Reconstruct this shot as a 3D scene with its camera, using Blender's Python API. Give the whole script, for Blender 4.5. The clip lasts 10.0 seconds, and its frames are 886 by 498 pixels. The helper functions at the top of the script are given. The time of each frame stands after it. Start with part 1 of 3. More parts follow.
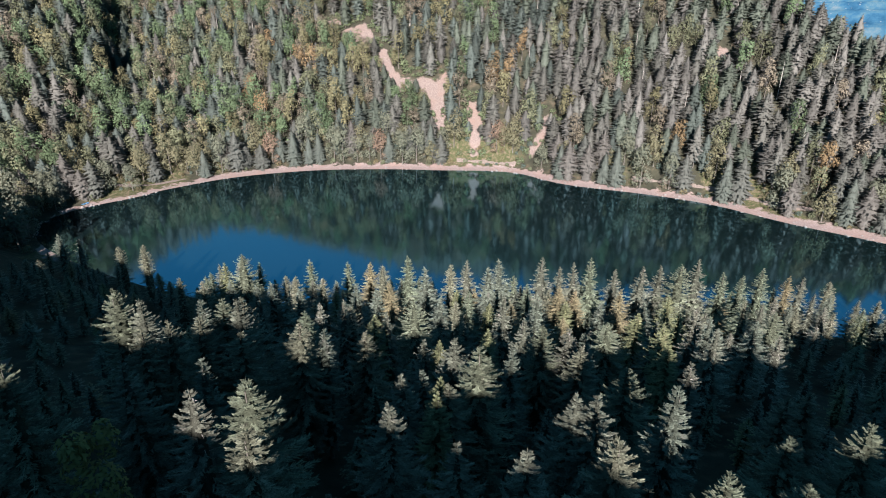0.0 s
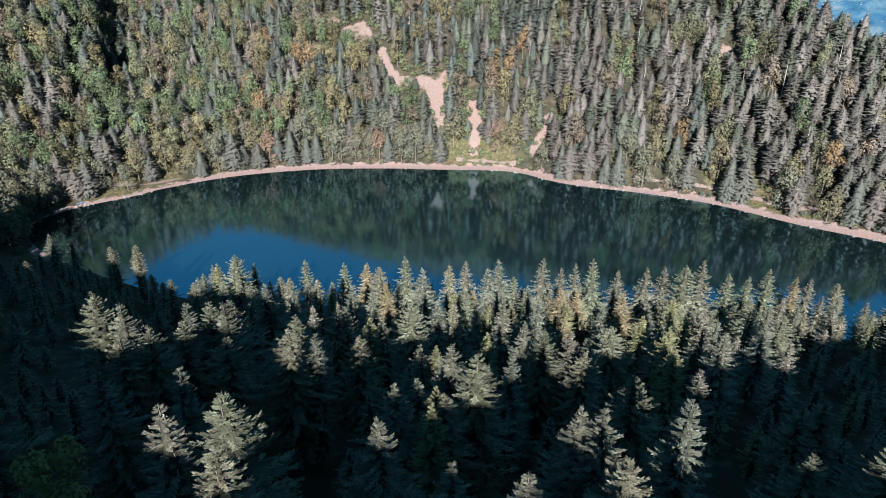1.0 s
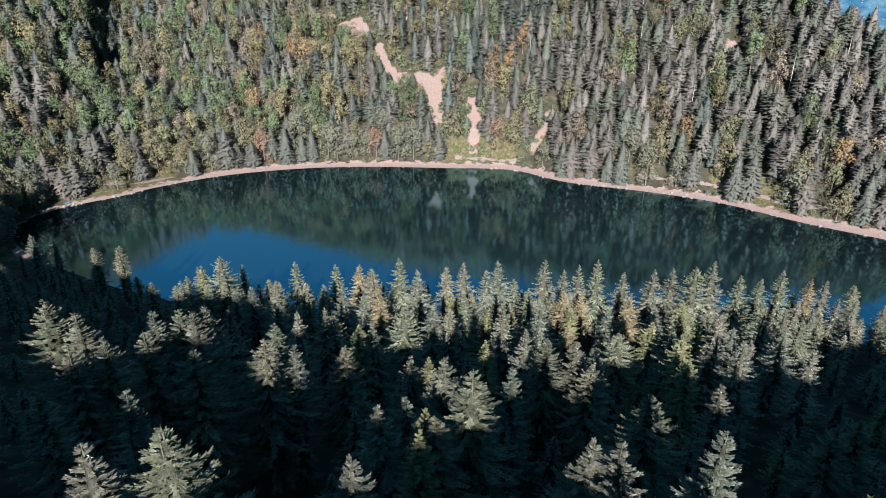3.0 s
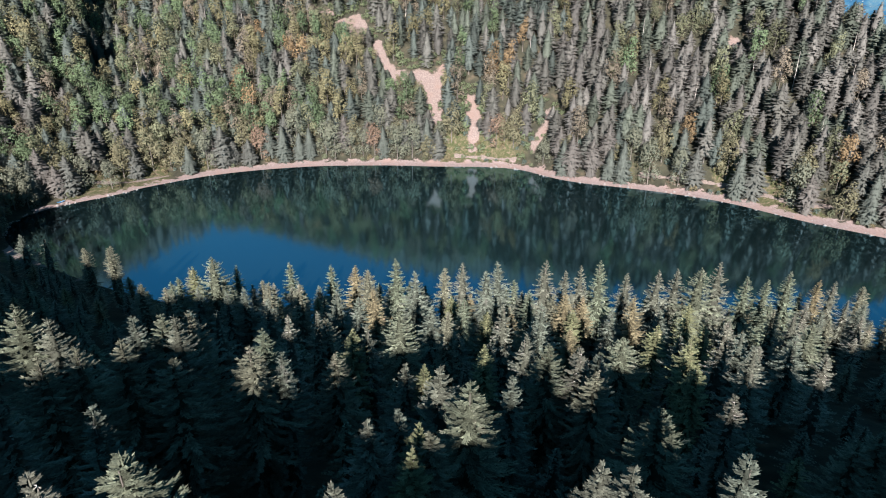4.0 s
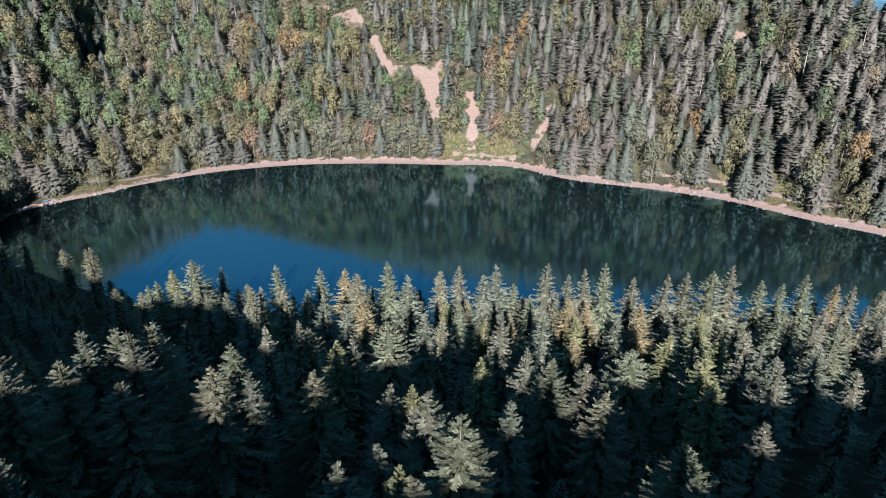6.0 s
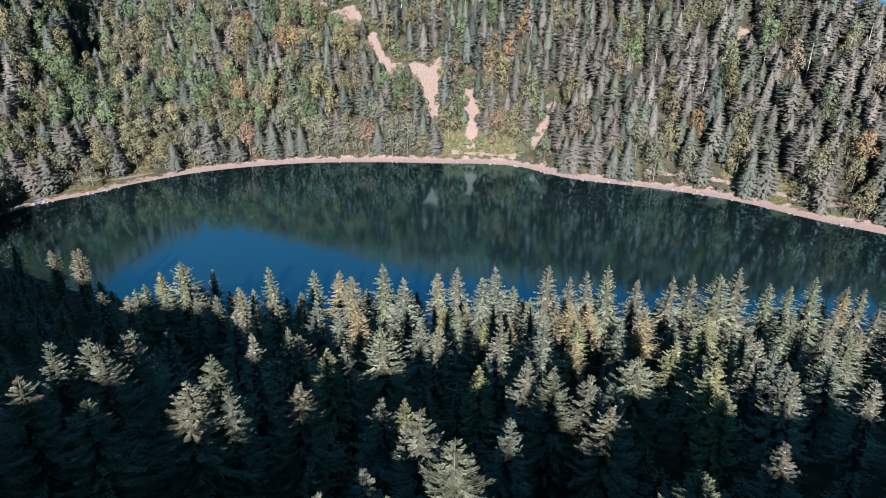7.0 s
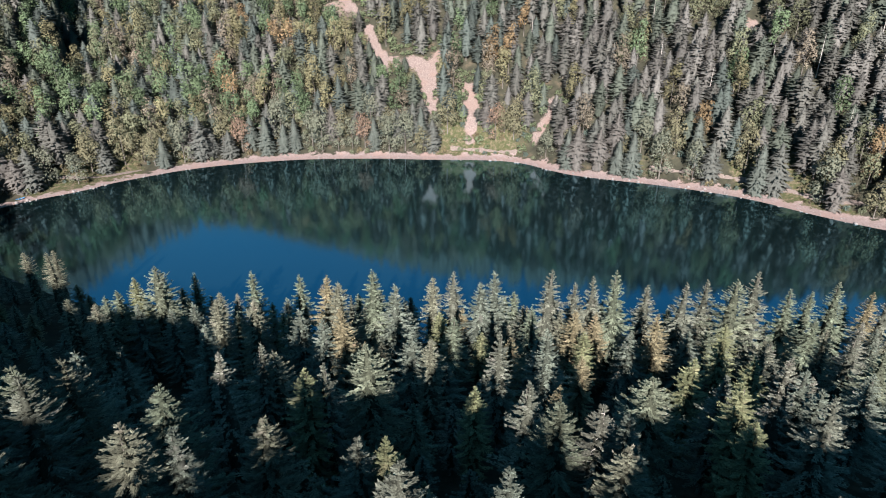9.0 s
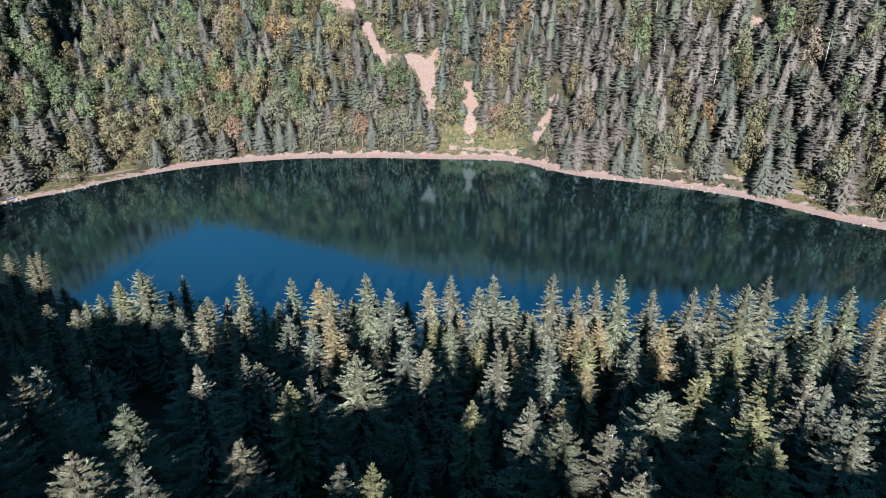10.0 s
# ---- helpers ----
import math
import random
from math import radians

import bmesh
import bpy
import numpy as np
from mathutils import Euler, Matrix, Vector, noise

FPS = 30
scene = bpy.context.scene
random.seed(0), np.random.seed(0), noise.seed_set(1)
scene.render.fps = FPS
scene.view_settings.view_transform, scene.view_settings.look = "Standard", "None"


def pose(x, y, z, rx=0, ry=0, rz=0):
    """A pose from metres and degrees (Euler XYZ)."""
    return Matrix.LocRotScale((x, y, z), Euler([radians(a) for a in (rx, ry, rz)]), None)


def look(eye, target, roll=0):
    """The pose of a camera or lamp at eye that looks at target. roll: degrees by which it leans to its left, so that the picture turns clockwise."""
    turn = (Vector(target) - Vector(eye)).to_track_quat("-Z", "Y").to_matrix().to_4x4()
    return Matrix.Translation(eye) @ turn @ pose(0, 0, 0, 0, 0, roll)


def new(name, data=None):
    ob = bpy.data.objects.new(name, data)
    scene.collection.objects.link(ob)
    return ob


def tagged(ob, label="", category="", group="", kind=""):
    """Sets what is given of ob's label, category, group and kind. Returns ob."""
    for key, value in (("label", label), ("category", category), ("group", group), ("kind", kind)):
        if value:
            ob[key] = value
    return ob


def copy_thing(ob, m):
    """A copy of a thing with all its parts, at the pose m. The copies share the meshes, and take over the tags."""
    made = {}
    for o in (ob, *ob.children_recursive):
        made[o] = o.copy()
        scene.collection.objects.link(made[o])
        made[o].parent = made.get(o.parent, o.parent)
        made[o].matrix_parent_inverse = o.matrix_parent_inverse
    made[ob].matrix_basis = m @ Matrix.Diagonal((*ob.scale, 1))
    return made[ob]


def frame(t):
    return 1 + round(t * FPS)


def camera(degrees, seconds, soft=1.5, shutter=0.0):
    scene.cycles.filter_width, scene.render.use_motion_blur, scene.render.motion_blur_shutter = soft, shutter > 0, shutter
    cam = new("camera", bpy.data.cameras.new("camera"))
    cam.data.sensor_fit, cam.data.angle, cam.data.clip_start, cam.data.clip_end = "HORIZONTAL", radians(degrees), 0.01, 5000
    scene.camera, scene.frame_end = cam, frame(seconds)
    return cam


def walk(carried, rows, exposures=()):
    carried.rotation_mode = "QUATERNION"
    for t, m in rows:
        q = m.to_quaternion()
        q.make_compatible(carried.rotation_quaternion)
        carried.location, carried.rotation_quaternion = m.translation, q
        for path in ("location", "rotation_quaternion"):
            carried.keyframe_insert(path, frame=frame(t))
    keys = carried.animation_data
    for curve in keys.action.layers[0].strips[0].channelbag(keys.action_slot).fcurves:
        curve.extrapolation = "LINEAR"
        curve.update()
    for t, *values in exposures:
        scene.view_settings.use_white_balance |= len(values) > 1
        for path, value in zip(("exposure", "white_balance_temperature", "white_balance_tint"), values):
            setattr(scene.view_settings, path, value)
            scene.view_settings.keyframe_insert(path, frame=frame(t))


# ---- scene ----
cam = camera(70.6, 10.0, soft=1.0)
PATH = [
    (0, (-2.35, 2.674, 104.824), (-2.356, 4.496, 103.999), 0.4),
    (0.5, (-2.132, 4.536, 104.05), (-2.138, 6.358, 103.226), 0.4),
    (1, (-1.87, 6.599, 103.213), (-1.877, 8.421, 102.388), 0.4),
    (1.5, (-1.642, 8.418, 102.475), (-1.649, 10.24, 101.65), 0.3),
    (2, (-1.422, 10.422, 101.655), (-1.429, 12.244, 100.829), 0.3),
    (2.5, (-1.174, 12.235, 100.911), (-1.182, 14.056, 100.086), 0.3),
    (4, (-0.503, 18.098, 98.668), (-0.511, 19.919, 97.839), 0.3),
    (4.5, (-0.313, 19.952, 98.004), (-0.32, 21.772, 97.175), 0.3),
    (5, (-0.1, 22.018, 97.264), (-0.107, 23.837, 96.434), 0.4),
    (5.5, (0.236, 24.23, 96.466), (0.228, 26.049, 95.635), 0.3),
    (7, (1.1, 30.828, 94.424), (1.092, 32.645, 93.588), 0.3),
    (7.5, (1.328, 32.955, 93.827), (1.32, 34.771, 92.988), 0.3),
    (8, (1.657, 35.399, 93.126), (1.648, 37.213, 92.285), 0.3),
    (8.5, (1.967, 37.74, 92.312), (1.957, 39.554, 91.469), 0.2),
    (9, (2.272, 40.282, 91.566), (2.261, 42.094, 90.72), 0.2),
    (9.5, (2.543, 42.692, 90.78), (2.532, 44.504, 89.933), 0.2),
    (10, (2.773, 45.293, 89.938), (2.763, 47.104, 89.091), 0.3),
]
walk(cam, [(t, look(eye, target, roll)) for t, eye, target, roll in PATH])

# ---- light ----
SUN_EL, SUN_AZ = radians(26.3), radians(183.0)     # behind the camera
sun_from = Vector((math.cos(SUN_EL) * math.sin(SUN_AZ), math.cos(SUN_EL) * math.cos(SUN_AZ), math.sin(SUN_EL)))
world = bpy.data.worlds.new("sky")
scene.world = world
world.use_nodes = True
wn = world.node_tree
sky = wn.nodes.new("ShaderNodeTexSky")
sky.sky_type = "NISHITA"
sky.sun_disc = False
sky.sun_elevation, sky.sun_rotation = SUN_EL, SUN_AZ
sky.altitude, sky.air_density, sky.dust_density, sky.ozone_density = 1500, 1.0, 0.0, 4.0
wn.nodes["Background"].inputs["Strength"].default_value = 0.039
deep = wn.nodes.new("ShaderNodeMix")          # the dry deep blue of a mountain sky
deep.data_type, deep.blend_type = "RGBA", "MULTIPLY"
deep.inputs[0].default_value, deep.inputs[7].default_value = 1.0, (0.50, 1.14, 1.02, 1)
wn.links.new(sky.outputs[0], deep.inputs[6])
wn.links.new(deep.outputs[2], wn.nodes["Background"].inputs["Color"])
sun_data = bpy.data.lights.new("sun", "SUN")
sun_data.energy, sun_data.angle, sun_data.color = 5.0, radians(0.5), (1.0, 0.962, 0.95)
sun = new("sun", sun_data)
sun.matrix_world = look(sun_from * 900, (0, 0, 0))
scene.view_settings.exposure = 1.9

# ---- materials ----


class Nodes:
    """Short hand for a node tree."""

    def __init__(self, name):
        self.mat = bpy.data.materials.new(name)
        self.mat.use_nodes = True
        self.tree = self.mat.node_tree
        self.shader = self.tree.nodes["Principled BSDF"]

    def add(self, kind, **values):
        node = self.tree.nodes.new(kind)
        for key, value in values.items():
            if key in node.inputs:
                node.inputs[key].default_value = value
            else:
                setattr(node, key, value)
        return node

    def link(self, a, b):
        self.tree.links.new(a, b)

    def noise(self, scale, detail=4.0, rough=0.55):
        n = self.add("ShaderNodeTexNoise", Scale=scale, Detail=detail, Roughness=rough)
        self.link(self.place(), n.inputs["Vector"])
        return n.outputs["Fac"]

    def place(self):
        if not hasattr(self, "geo"):
            self.geo = self.add("ShaderNodeNewGeometry")
        return self.geo.outputs["Position"]

    def ramp(self, fac, *stops):
        r = self.add("ShaderNodeValToRGB")
        while len(r.color_ramp.elements) < len(stops):
            r.color_ramp.elements.new(0.5)
        for e, (at, colour) in zip(r.color_ramp.elements, stops):
            e.position, e.color = at, (*colour, 1)
        self.link(fac, r.inputs["Fac"])
        return r.outputs["Color"]

    def mix(self, fac, a, b, how="MIX"):
        m = self.add("ShaderNodeMix", data_type="RGBA", blend_type=how)
        for socket, value in ((m.inputs[0], fac), (m.inputs[6], a), (m.inputs[7], b)):
            if isinstance(value, (int, float)):
                socket.default_value = value
            elif isinstance(value, tuple):
                socket.default_value = (*value, 1)
            else:
                self.link(value, socket)
        return m.outputs[2]

    def attribute(self, name):
        return self.add("ShaderNodeAttribute", attribute_name=name)

    def bump(self, height, strength, distance):
        b = self.add("ShaderNodeBump", Strength=strength, Distance=distance)
        self.link(height, b.inputs["Height"])
        self.link(b.outputs["Normal"], self.shader.inputs["Normal"])

    def finish(self, colour, rough=0.8, specular=0.3):
        if isinstance(colour, tuple):
            self.shader.inputs["Base Color"].default_value = (*colour, 1)
        else:
            self.link(colour, self.shader.inputs["Base Color"])
        self.shader.inputs["Roughness"].default_value = rough
        self.shader.inputs["Specular IOR Level"].default_value = specular
        return self.mat


def foliage(name, mean, grain=1.4, dead=None, light=0.12, low=0.62, high=1.5, gloss=0.25):
    """Needles or leaves: the colour of the tree comes from its tint, the rest from two grains."""
    n = Nodes(name)
    tint = n.attribute("tint").outputs["Color"]
    g = n.noise(grain, 3)
    fine = n.noise(grain * 6, 2)
    lo = tuple(c * low for c in mean)
    hi = tuple(min(1, c * high) for c in mean)
    c = n.ramp(g, (0.32, lo), (0.68, hi))
    c = n.mix(0.5, c, n.ramp(fine, (0.3, lo), (0.75, hi)))
    if dead:
        c = n.mix(n.ramp(n.noise(0.5, 4), (0.60, (0, 0, 0)), (0.72, (0.6, 0.6, 0.6))), c, dead)
    c = n.mix(1.0, c, tint, "MULTIPLY")
    mat = n.finish(c, 0.85 - gloss, gloss)
    n.shader.inputs["Subsurface Weight"].default_value = 0.0
    # thin leaves let some light through
    trans = n.add("ShaderNodeBsdfTranslucent")
    n.link(c, trans.inputs["Color"])
    both = n.add("ShaderNodeMixShader", Fac=light)
    n.link(n.shader.outputs[0], both.inputs[1])
    n.link(trans.outputs[0], both.inputs[2])
    n.link(both.outputs[0], n.tree.nodes["Material Output"].inputs["Surface"])
    return mat


FIR = foliage("fir_needles", (0.092, 0.094, 0.073), 1.2, (0.24, 0.213, 0.182), light=0.06, low=0.32, high=1.85, gloss=0.05)
FAR_FIR = foliage("far_fir_needles", (0.090, 0.091, 0.081), 0.7, light=0.26, low=0.74, high=1.26, gloss=0.05)
LEAF = foliage("broad_leaves", (0.112, 0.114, 0.083), 0.6, light=0.18, gloss=0.06, low=0.82, high=1.2)

n = Nodes("bark")
BARK = n.finish(n.ramp(n.noise(3.0, 5), (0.3, (0.05, 0.042, 0.035)), (0.7, (0.15, 0.13, 0.115))), 0.9)

n = Nodes("bare_wood")
BARE_WOOD = n.finish(n.ramp(n.noise(4.0, 4), (0.3, (0.24, 0.21, 0.19)), (0.7, (0.42, 0.38, 0.35))), 0.85)

n = Nodes("lake_water")
n.bump(n.noise(0.35, 3), 0.05, 0.05)
WATER = n.finish(n.ramp(n.noise(0.03, 3), (0.35, (0.0030, 0.0072, 0.0076)), (0.7, (0.0038, 0.0084, 0.0088))), 0.07, 0.5)
n.shader.inputs["IOR"].default_value = 2.1
n.shader.inputs["Specular Tint"].default_value = (0.30, 1.5, 2.2, 1)

n = Nodes("forest_ground")
soil = n.ramp(n.noise(0.25, 6), (0.3, (0.020, 0.019, 0.013)), (0.55, (0.036, 0.034, 0.022)), (0.75, (0.09, 0.065, 0.045)))
gravel = n.ramp(n.noise(1.3, 7, 0.7), (0.25, (0.09, 0.064, 0.055)), (0.5, (0.145, 0.108, 0.096)), (0.75, (0.21, 0.17, 0.155)))
gravel = n.mix(n.ramp(n.noise(0.09, 4), (0.45, (0, 0, 0)), (0.65, (0.6, 0.6, 0.6))), gravel, (0.165, 0.108, 0.088))
grass = n.ramp(n.noise(0.8, 5), (0.3, (0.028, 0.038, 0.014)), (0.5, (0.055, 0.052, 0.024)), (0.7, (0.13, 0.095, 0.07)))


def soft_step(value, edge, wobble, width=0.4):
    """1 where the value lies under an uneven edge."""
    m = n.add("ShaderNodeMath", operation="MULTIPLY_ADD")
    n.link(n.noise(0.22, 5, 0.6), m.inputs[0])
    m.inputs[1].default_value = wobble
    n.link(value, m.inputs[2])
    r = n.add("ShaderNodeMapRange", interpolation_type="SMOOTHSTEP")
    n.link(m.outputs[0], r.inputs["Value"])
    for key, v in (("From Min", edge + wobble * 0.5 - width), ("From Max", edge + wobble * 0.5 + width), ("To Min", 1.0), ("To Max", 0.0)):
        r.inputs[key].default_value = v
    return r.outputs["Result"]


c = n.mix(soft_step(n.attribute("lawn").outputs["Fac"], 0.5, 0.8, 0.15), soil, grass)
sand = n.mix(1.0, gravel, (1.32, 1.32, 1.38), "MULTIPLY")
c = n.mix(soft_step(n.attribute("shore").outputs["Fac"], 7.0, 14.0, 0.7), c, sand)
c = n.mix(soft_step(n.attribute("scree").outputs["Fac"], 1.0, 5.0, 0.5), c, gravel)
n.bump(n.noise(1.6, 6, 0.7), 0.6, 0.5)
GROUND = n.finish(c, 0.95, 0.2)

n = Nodes("path_gravel")
PATH_GRAVEL = n.finish(n.ramp(n.noise(1.1, 6, 0.7), (0.25, (0.085, 0.064, 0.054)), (0.5, (0.13, 0.10, 0.087)), (0.75, (0.18, 0.147, 0.132))), 0.95, 0.2)

n = Nodes("valley_painted_haze")
turn = n.add("ShaderNodeMapping", vector_type="TEXTURE")
turn.inputs["Rotation"].default_value = (0, 0, radians(-34))
turn.inputs["Scale"].default_value = (1.0, 8.0, 1.0)
n.link(n.place(), turn.inputs["Vector"])
fields = n.add("ShaderNodeTexNoise", Scale=0.012, Detail=9.0, Roughness=0.7)
n.link(turn.outputs["Vector"], fields.inputs["Vector"])
specks = n.add("ShaderNodeTexVoronoi", Scale=0.045)
n.link(turn.outputs["Vector"], specks.inputs["Vector"])
# blue haze of the distance is painted into these colours
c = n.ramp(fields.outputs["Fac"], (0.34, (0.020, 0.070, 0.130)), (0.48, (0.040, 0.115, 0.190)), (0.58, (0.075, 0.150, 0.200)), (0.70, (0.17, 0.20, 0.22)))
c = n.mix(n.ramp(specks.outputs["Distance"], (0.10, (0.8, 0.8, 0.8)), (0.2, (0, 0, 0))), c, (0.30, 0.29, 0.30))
HAZY_VALLEY = n.finish(c, 1.0, 0.0)

# ---- the lie of the land ----
# the lake's edge, from the far left corner along the far shore and back along the near shore
SHORE = [(-180, 256), (-174.5, 275), (-154.8, 292.7), (-143.4, 305.8), (-115, 326.2), (-74.7, 339.6), (-33.8, 342.8), (-5, 341.4),
         (20.4, 341), (38.9, 336.2), (60.8, 318.1), (98.5, 303.7), (127, 288.7), (153.2, 264.5), (182.2, 243.1), (230, 205), (262, 160),
         (240, 135), (180, 150), (120, 170), (60, 176), (0, 178), (-50, 181), (-100, 196), (-140, 216), (-168, 236)]
# the ridge behind the far slope: x, y, height of the ground
RIDGE = [(420, 90, -30), (330, 210, 14), (221, 332, 56), (197, 359, 71), (150, 405, 95), (100, 445, 113), (40, 490, 128), (-40, 520, 131),
         (-120, 540, 116), (-200, 560, 110), (-270, 560, 137), (-340, 500, 172), (-380, 380, 185), (-400, 240, 180)]


def to_line(x, y, line, closed=False):
    """Distance to a line of points, the place along it, and for a closed line whether it lies inside."""
    p = np.asarray(line, float)[:, :2]
    q = np.roll(p, -1, 0) if closed else p[1:]
    p = p if closed else p[:-1]
    best, where = np.full(x.shape, 1e9), np.zeros(x.shape)
    inside = np.zeros(x.shape, bool)
    for i, ((ax, ay), (bx, by)) in enumerate(zip(p, q)):
        u = np.clip(((x - ax) * (bx - ax) + (y - ay) * (by - ay)) / ((bx - ax) ** 2 + (by - ay) ** 2), 0, 1)
        d = np.hypot(x - ax - u * (bx - ax), y - ay - u * (by - ay))
        where = np.where(d < best, i + u, where)
        best = np.minimum(best, d)
        cross = (ay > y) != (by > y)
        if ay != by:
            inside ^= cross & (x < (bx - ax) * (y - ay) / (by - ay) + ax)
    return best, where, inside


def smooth(points, closed, steps=5):
    """A Catmull-Rom line through the points."""
    p, out = [np.array(v, float) for v in points], []
    n = len(p)
    for i in range(n if closed else n - 1):
        a, b, c, d = (p[(i + k) % n] if closed else p[min(max(i + k, 0), n - 1)] for k in (-1, 0, 1, 2))
        for s in range(steps):
            t = s / steps
            out.append(0.5 * (2 * b + (c - a) * t + (2 * a - 5 * b + 4 * c - d) * t * t + (3 * b - a - 3 * c + d) * t ** 3))
    return out if closed else out + [p[-1]]


SHORE_LINE, RIDGE_LINE = smooth(SHORE, True), smooth(RIDGE, False)
RIDGE_TOP = np.array([v[2] for v in RIDGE_LINE])


def wave(x, y, size, seed):
    """Soft uneven noise, from -1 to 1."""
    s = np.zeros(np.shape(x))
    r = np.random.RandomState(seed)
    for k in range(7):
        a, f, ph = r.uniform(0, 6.28), r.uniform(0.6, 1.7) * 6.28 / size, r.uniform(0, 6.28)
        s = s + np.sin((x * math.cos(a) + y * math.sin(a)) * f + ph)
    return s / 4.0


def ramp01(v, a, b):
    u = np.clip((v - a) / (b - a), 0, 1)
    return u * u * (3 - 2 * u)


def land(x, y):
    """Height of the ground, and the signed distance to the water's edge."""
    x, y = np.asarray(x, float), np.asarray(y, float)
    d, _, inside = to_line(x, y, SHORE_LINE, True)
    s = np.where(inside, -d, d)
    r, at, _ = to_line(x, y, RIDGE_LINE)
    top = np.interp(at, np.arange(len(RIDGE_TOP)), RIDGE_TOP)
    # far side: from the beach up to the ridge, and down behind it
    u = d / (d + r + 1e-6)
    crest = np.asarray([v[:2] for v in RIDGE_LINE])
    bx, by = np.interp(at, np.arange(len(crest)), crest[:, 0]), np.interp(at, np.arange(len(crest)), crest[:, 1])
    behind = np.hypot(x - 0, y - 150) > np.hypot(bx, by - 150)
    lift = 1.0 + 0.35 * ramp01(-x, 60, 200)
    far = np.where(behind, top - 0.45 * r, top * u ** lift)
    far = np.maximum(far, -140)
    # near side: a slope that steepens behind the camera up to an unseen treeless crest
    left = ramp01(-x, 10, 120)
    near = 0.33 * d + 0.12 * np.clip(d - 110, 0, 200) + 2 * left * ramp01(-y, -110, -70)
    # crest added to block the sun, its height set by the shadow wanted
    crest = 130.5 - 0.16 * np.clip(x + 42, -95, 20) + 4.5 * ramp01(-x, 20, 55) + 4.0 * ramp01(-x, 82, 130) + 3.0 * ramp01(x, 60, 85) + 0.8 * ramp01(x, 15, 40) + 2.0 * wave(x, y, 17, 50)
    # raised and lowered by x to set how deep single trees are lit
    crest = crest - np.interp(x, [-150, -110, -62, -56, -51, -45, -38, -33, -28, -24, -19, -13, -5, 0, 6, 13, 21, 28, 47, 60, 80, 120],
                              [6, 5, 0.5, 4, 4, 0, 0, -0.5, 1.5, 1.5, 0, 0, 0.5, 1.5, 2, 2, 2.5, 1.5, 1.5, 3, 7, 8])
    near = near + (crest - near) * np.where(y < -80, 1.0, np.exp(-((y + 80) / 30) ** 2))
    near = np.where(near > 160, 160 + (near - 160) * 0.1, near)
    # unseen spur on the left, added to shade the lake's left end
    near = near + 16 * np.exp(-((x + 186) ** 2 + (y - 156) ** 2) / 1300)
    side = ramp01(y - 0.35 * np.abs(x - 0), 150, 250)
    side = np.where(x < -150, np.maximum(side, ramp01(-x, 170, 260) * ramp01(y, 80, 240)), side)
    z = near * (1 - side) + far * side
    z = z + wave(x, y, 70, 3) * 2.0 * ramp01(s, 15, 60) + wave(x, y, 18, 4) * 0.5 * ramp01(s, 8, 30)
    beach = 0.09 * s
    k = ramp01(s, 5, 20)
    z = np.where(s < 5, beach, beach * (1 - k) + z * k)
    return np.maximum(z, -140), s


# ---- building ----


def mesh_of(name, verts, faces, mats, smooth_faces=False, tint=None, index=None, normals=None):
    """A mesh from arrays; faces all have as many corners as the array is wide."""
    verts, faces = np.asarray(verts, np.float32), np.asarray(faces, np.int32)
    me = bpy.data.meshes.new(name)
    me.vertices.add(len(verts))
    me.vertices.foreach_set("co", verts.ravel())
    k = faces.shape[1]
    me.loops.add(faces.size)
    me.loops.foreach_set("vertex_index", faces.ravel())
    me.polygons.add(len(faces))
    me.polygons.foreach_set("loop_start", np.arange(0, faces.size, k, dtype=np.int32))
    if index is not None:
        me.polygons.foreach_set("material_index", np.asarray(index, np.int32))
    if smooth_faces:
        me.polygons.foreach_set("use_smooth", np.ones(len(faces), bool))
    for m in mats:
        me.materials.append(m)
    if tint is not None:
        a = me.attributes.new("tint", "FLOAT_COLOR", "POINT")
        a.data.foreach_set("color", np.asarray(tint, np.float32).ravel())
    if normals is not None:
        a = me.attributes.new("custom_normal", "FLOAT_VECTOR", "POINT")
        a.data.foreach_set("vector", np.asarray(normals, np.float32).ravel())
    me.update(calc_edges=True)
    return me


def full_crown(verts, faces, outward, share):
    """Turns every leaf to the outside and rounds its shading by this share towards the crown's outward direction, as dense foliage has it."""
    verts, faces, outward = np.array(verts, float), np.array(faces), np.array(outward, float)
    outward /= np.linalg.norm(outward, axis=1)[:, None] + 1e-9
    a, b, c = (verts[faces[:, k]] for k in range(3))
    flat = np.cross(b - a, c - a)
    flat /= np.linalg.norm(flat, axis=1)[:, None] + 1e-9
    turned = (flat * outward[faces[:, 0]]).sum(1) < 0
    faces[turned] = faces[turned][:, ::-1]
    flat[turned] *= -1
    normals = outward * share
    for k in range(3):
        normals[faces[:, k]] += flat * (1 - share)
    return verts, faces, normals / (np.linalg.norm(normals, axis=1)[:, None] + 1e-9)


def part(name, me, parent, label=""):
    ob = new(name, me)
    ob.parent = parent
    return tagged(ob, label) if label else ob


# ground: close spacing round the lake, wide steps out to the horizon
def steps(lo, hi, near_step, reach):
    v = list(np.arange(lo, hi + 0.1, near_step))
    s, g = [], near_step
    while (s[-1] if s else 0) < reach:
        g *= 1.25
        s.append((s[-1] if s else 0) + g)
    return np.array([lo - a for a in s[::-1]] + v + [hi + a for a in s])


gx, gy = np.meshgrid(steps(-330, 300, 3.0, 3800), steps(-180, 600, 3.0, 3800))
gz, gs = land(gx, gy)
rows, cols = gx.shape
ids = np.arange(rows * cols).reshape(rows, cols)
quads = np.stack([ids[:-1, :-1], ids[:-1, 1:], ids[1:, 1:], ids[1:, :-1]], -1).reshape(-1, 4)
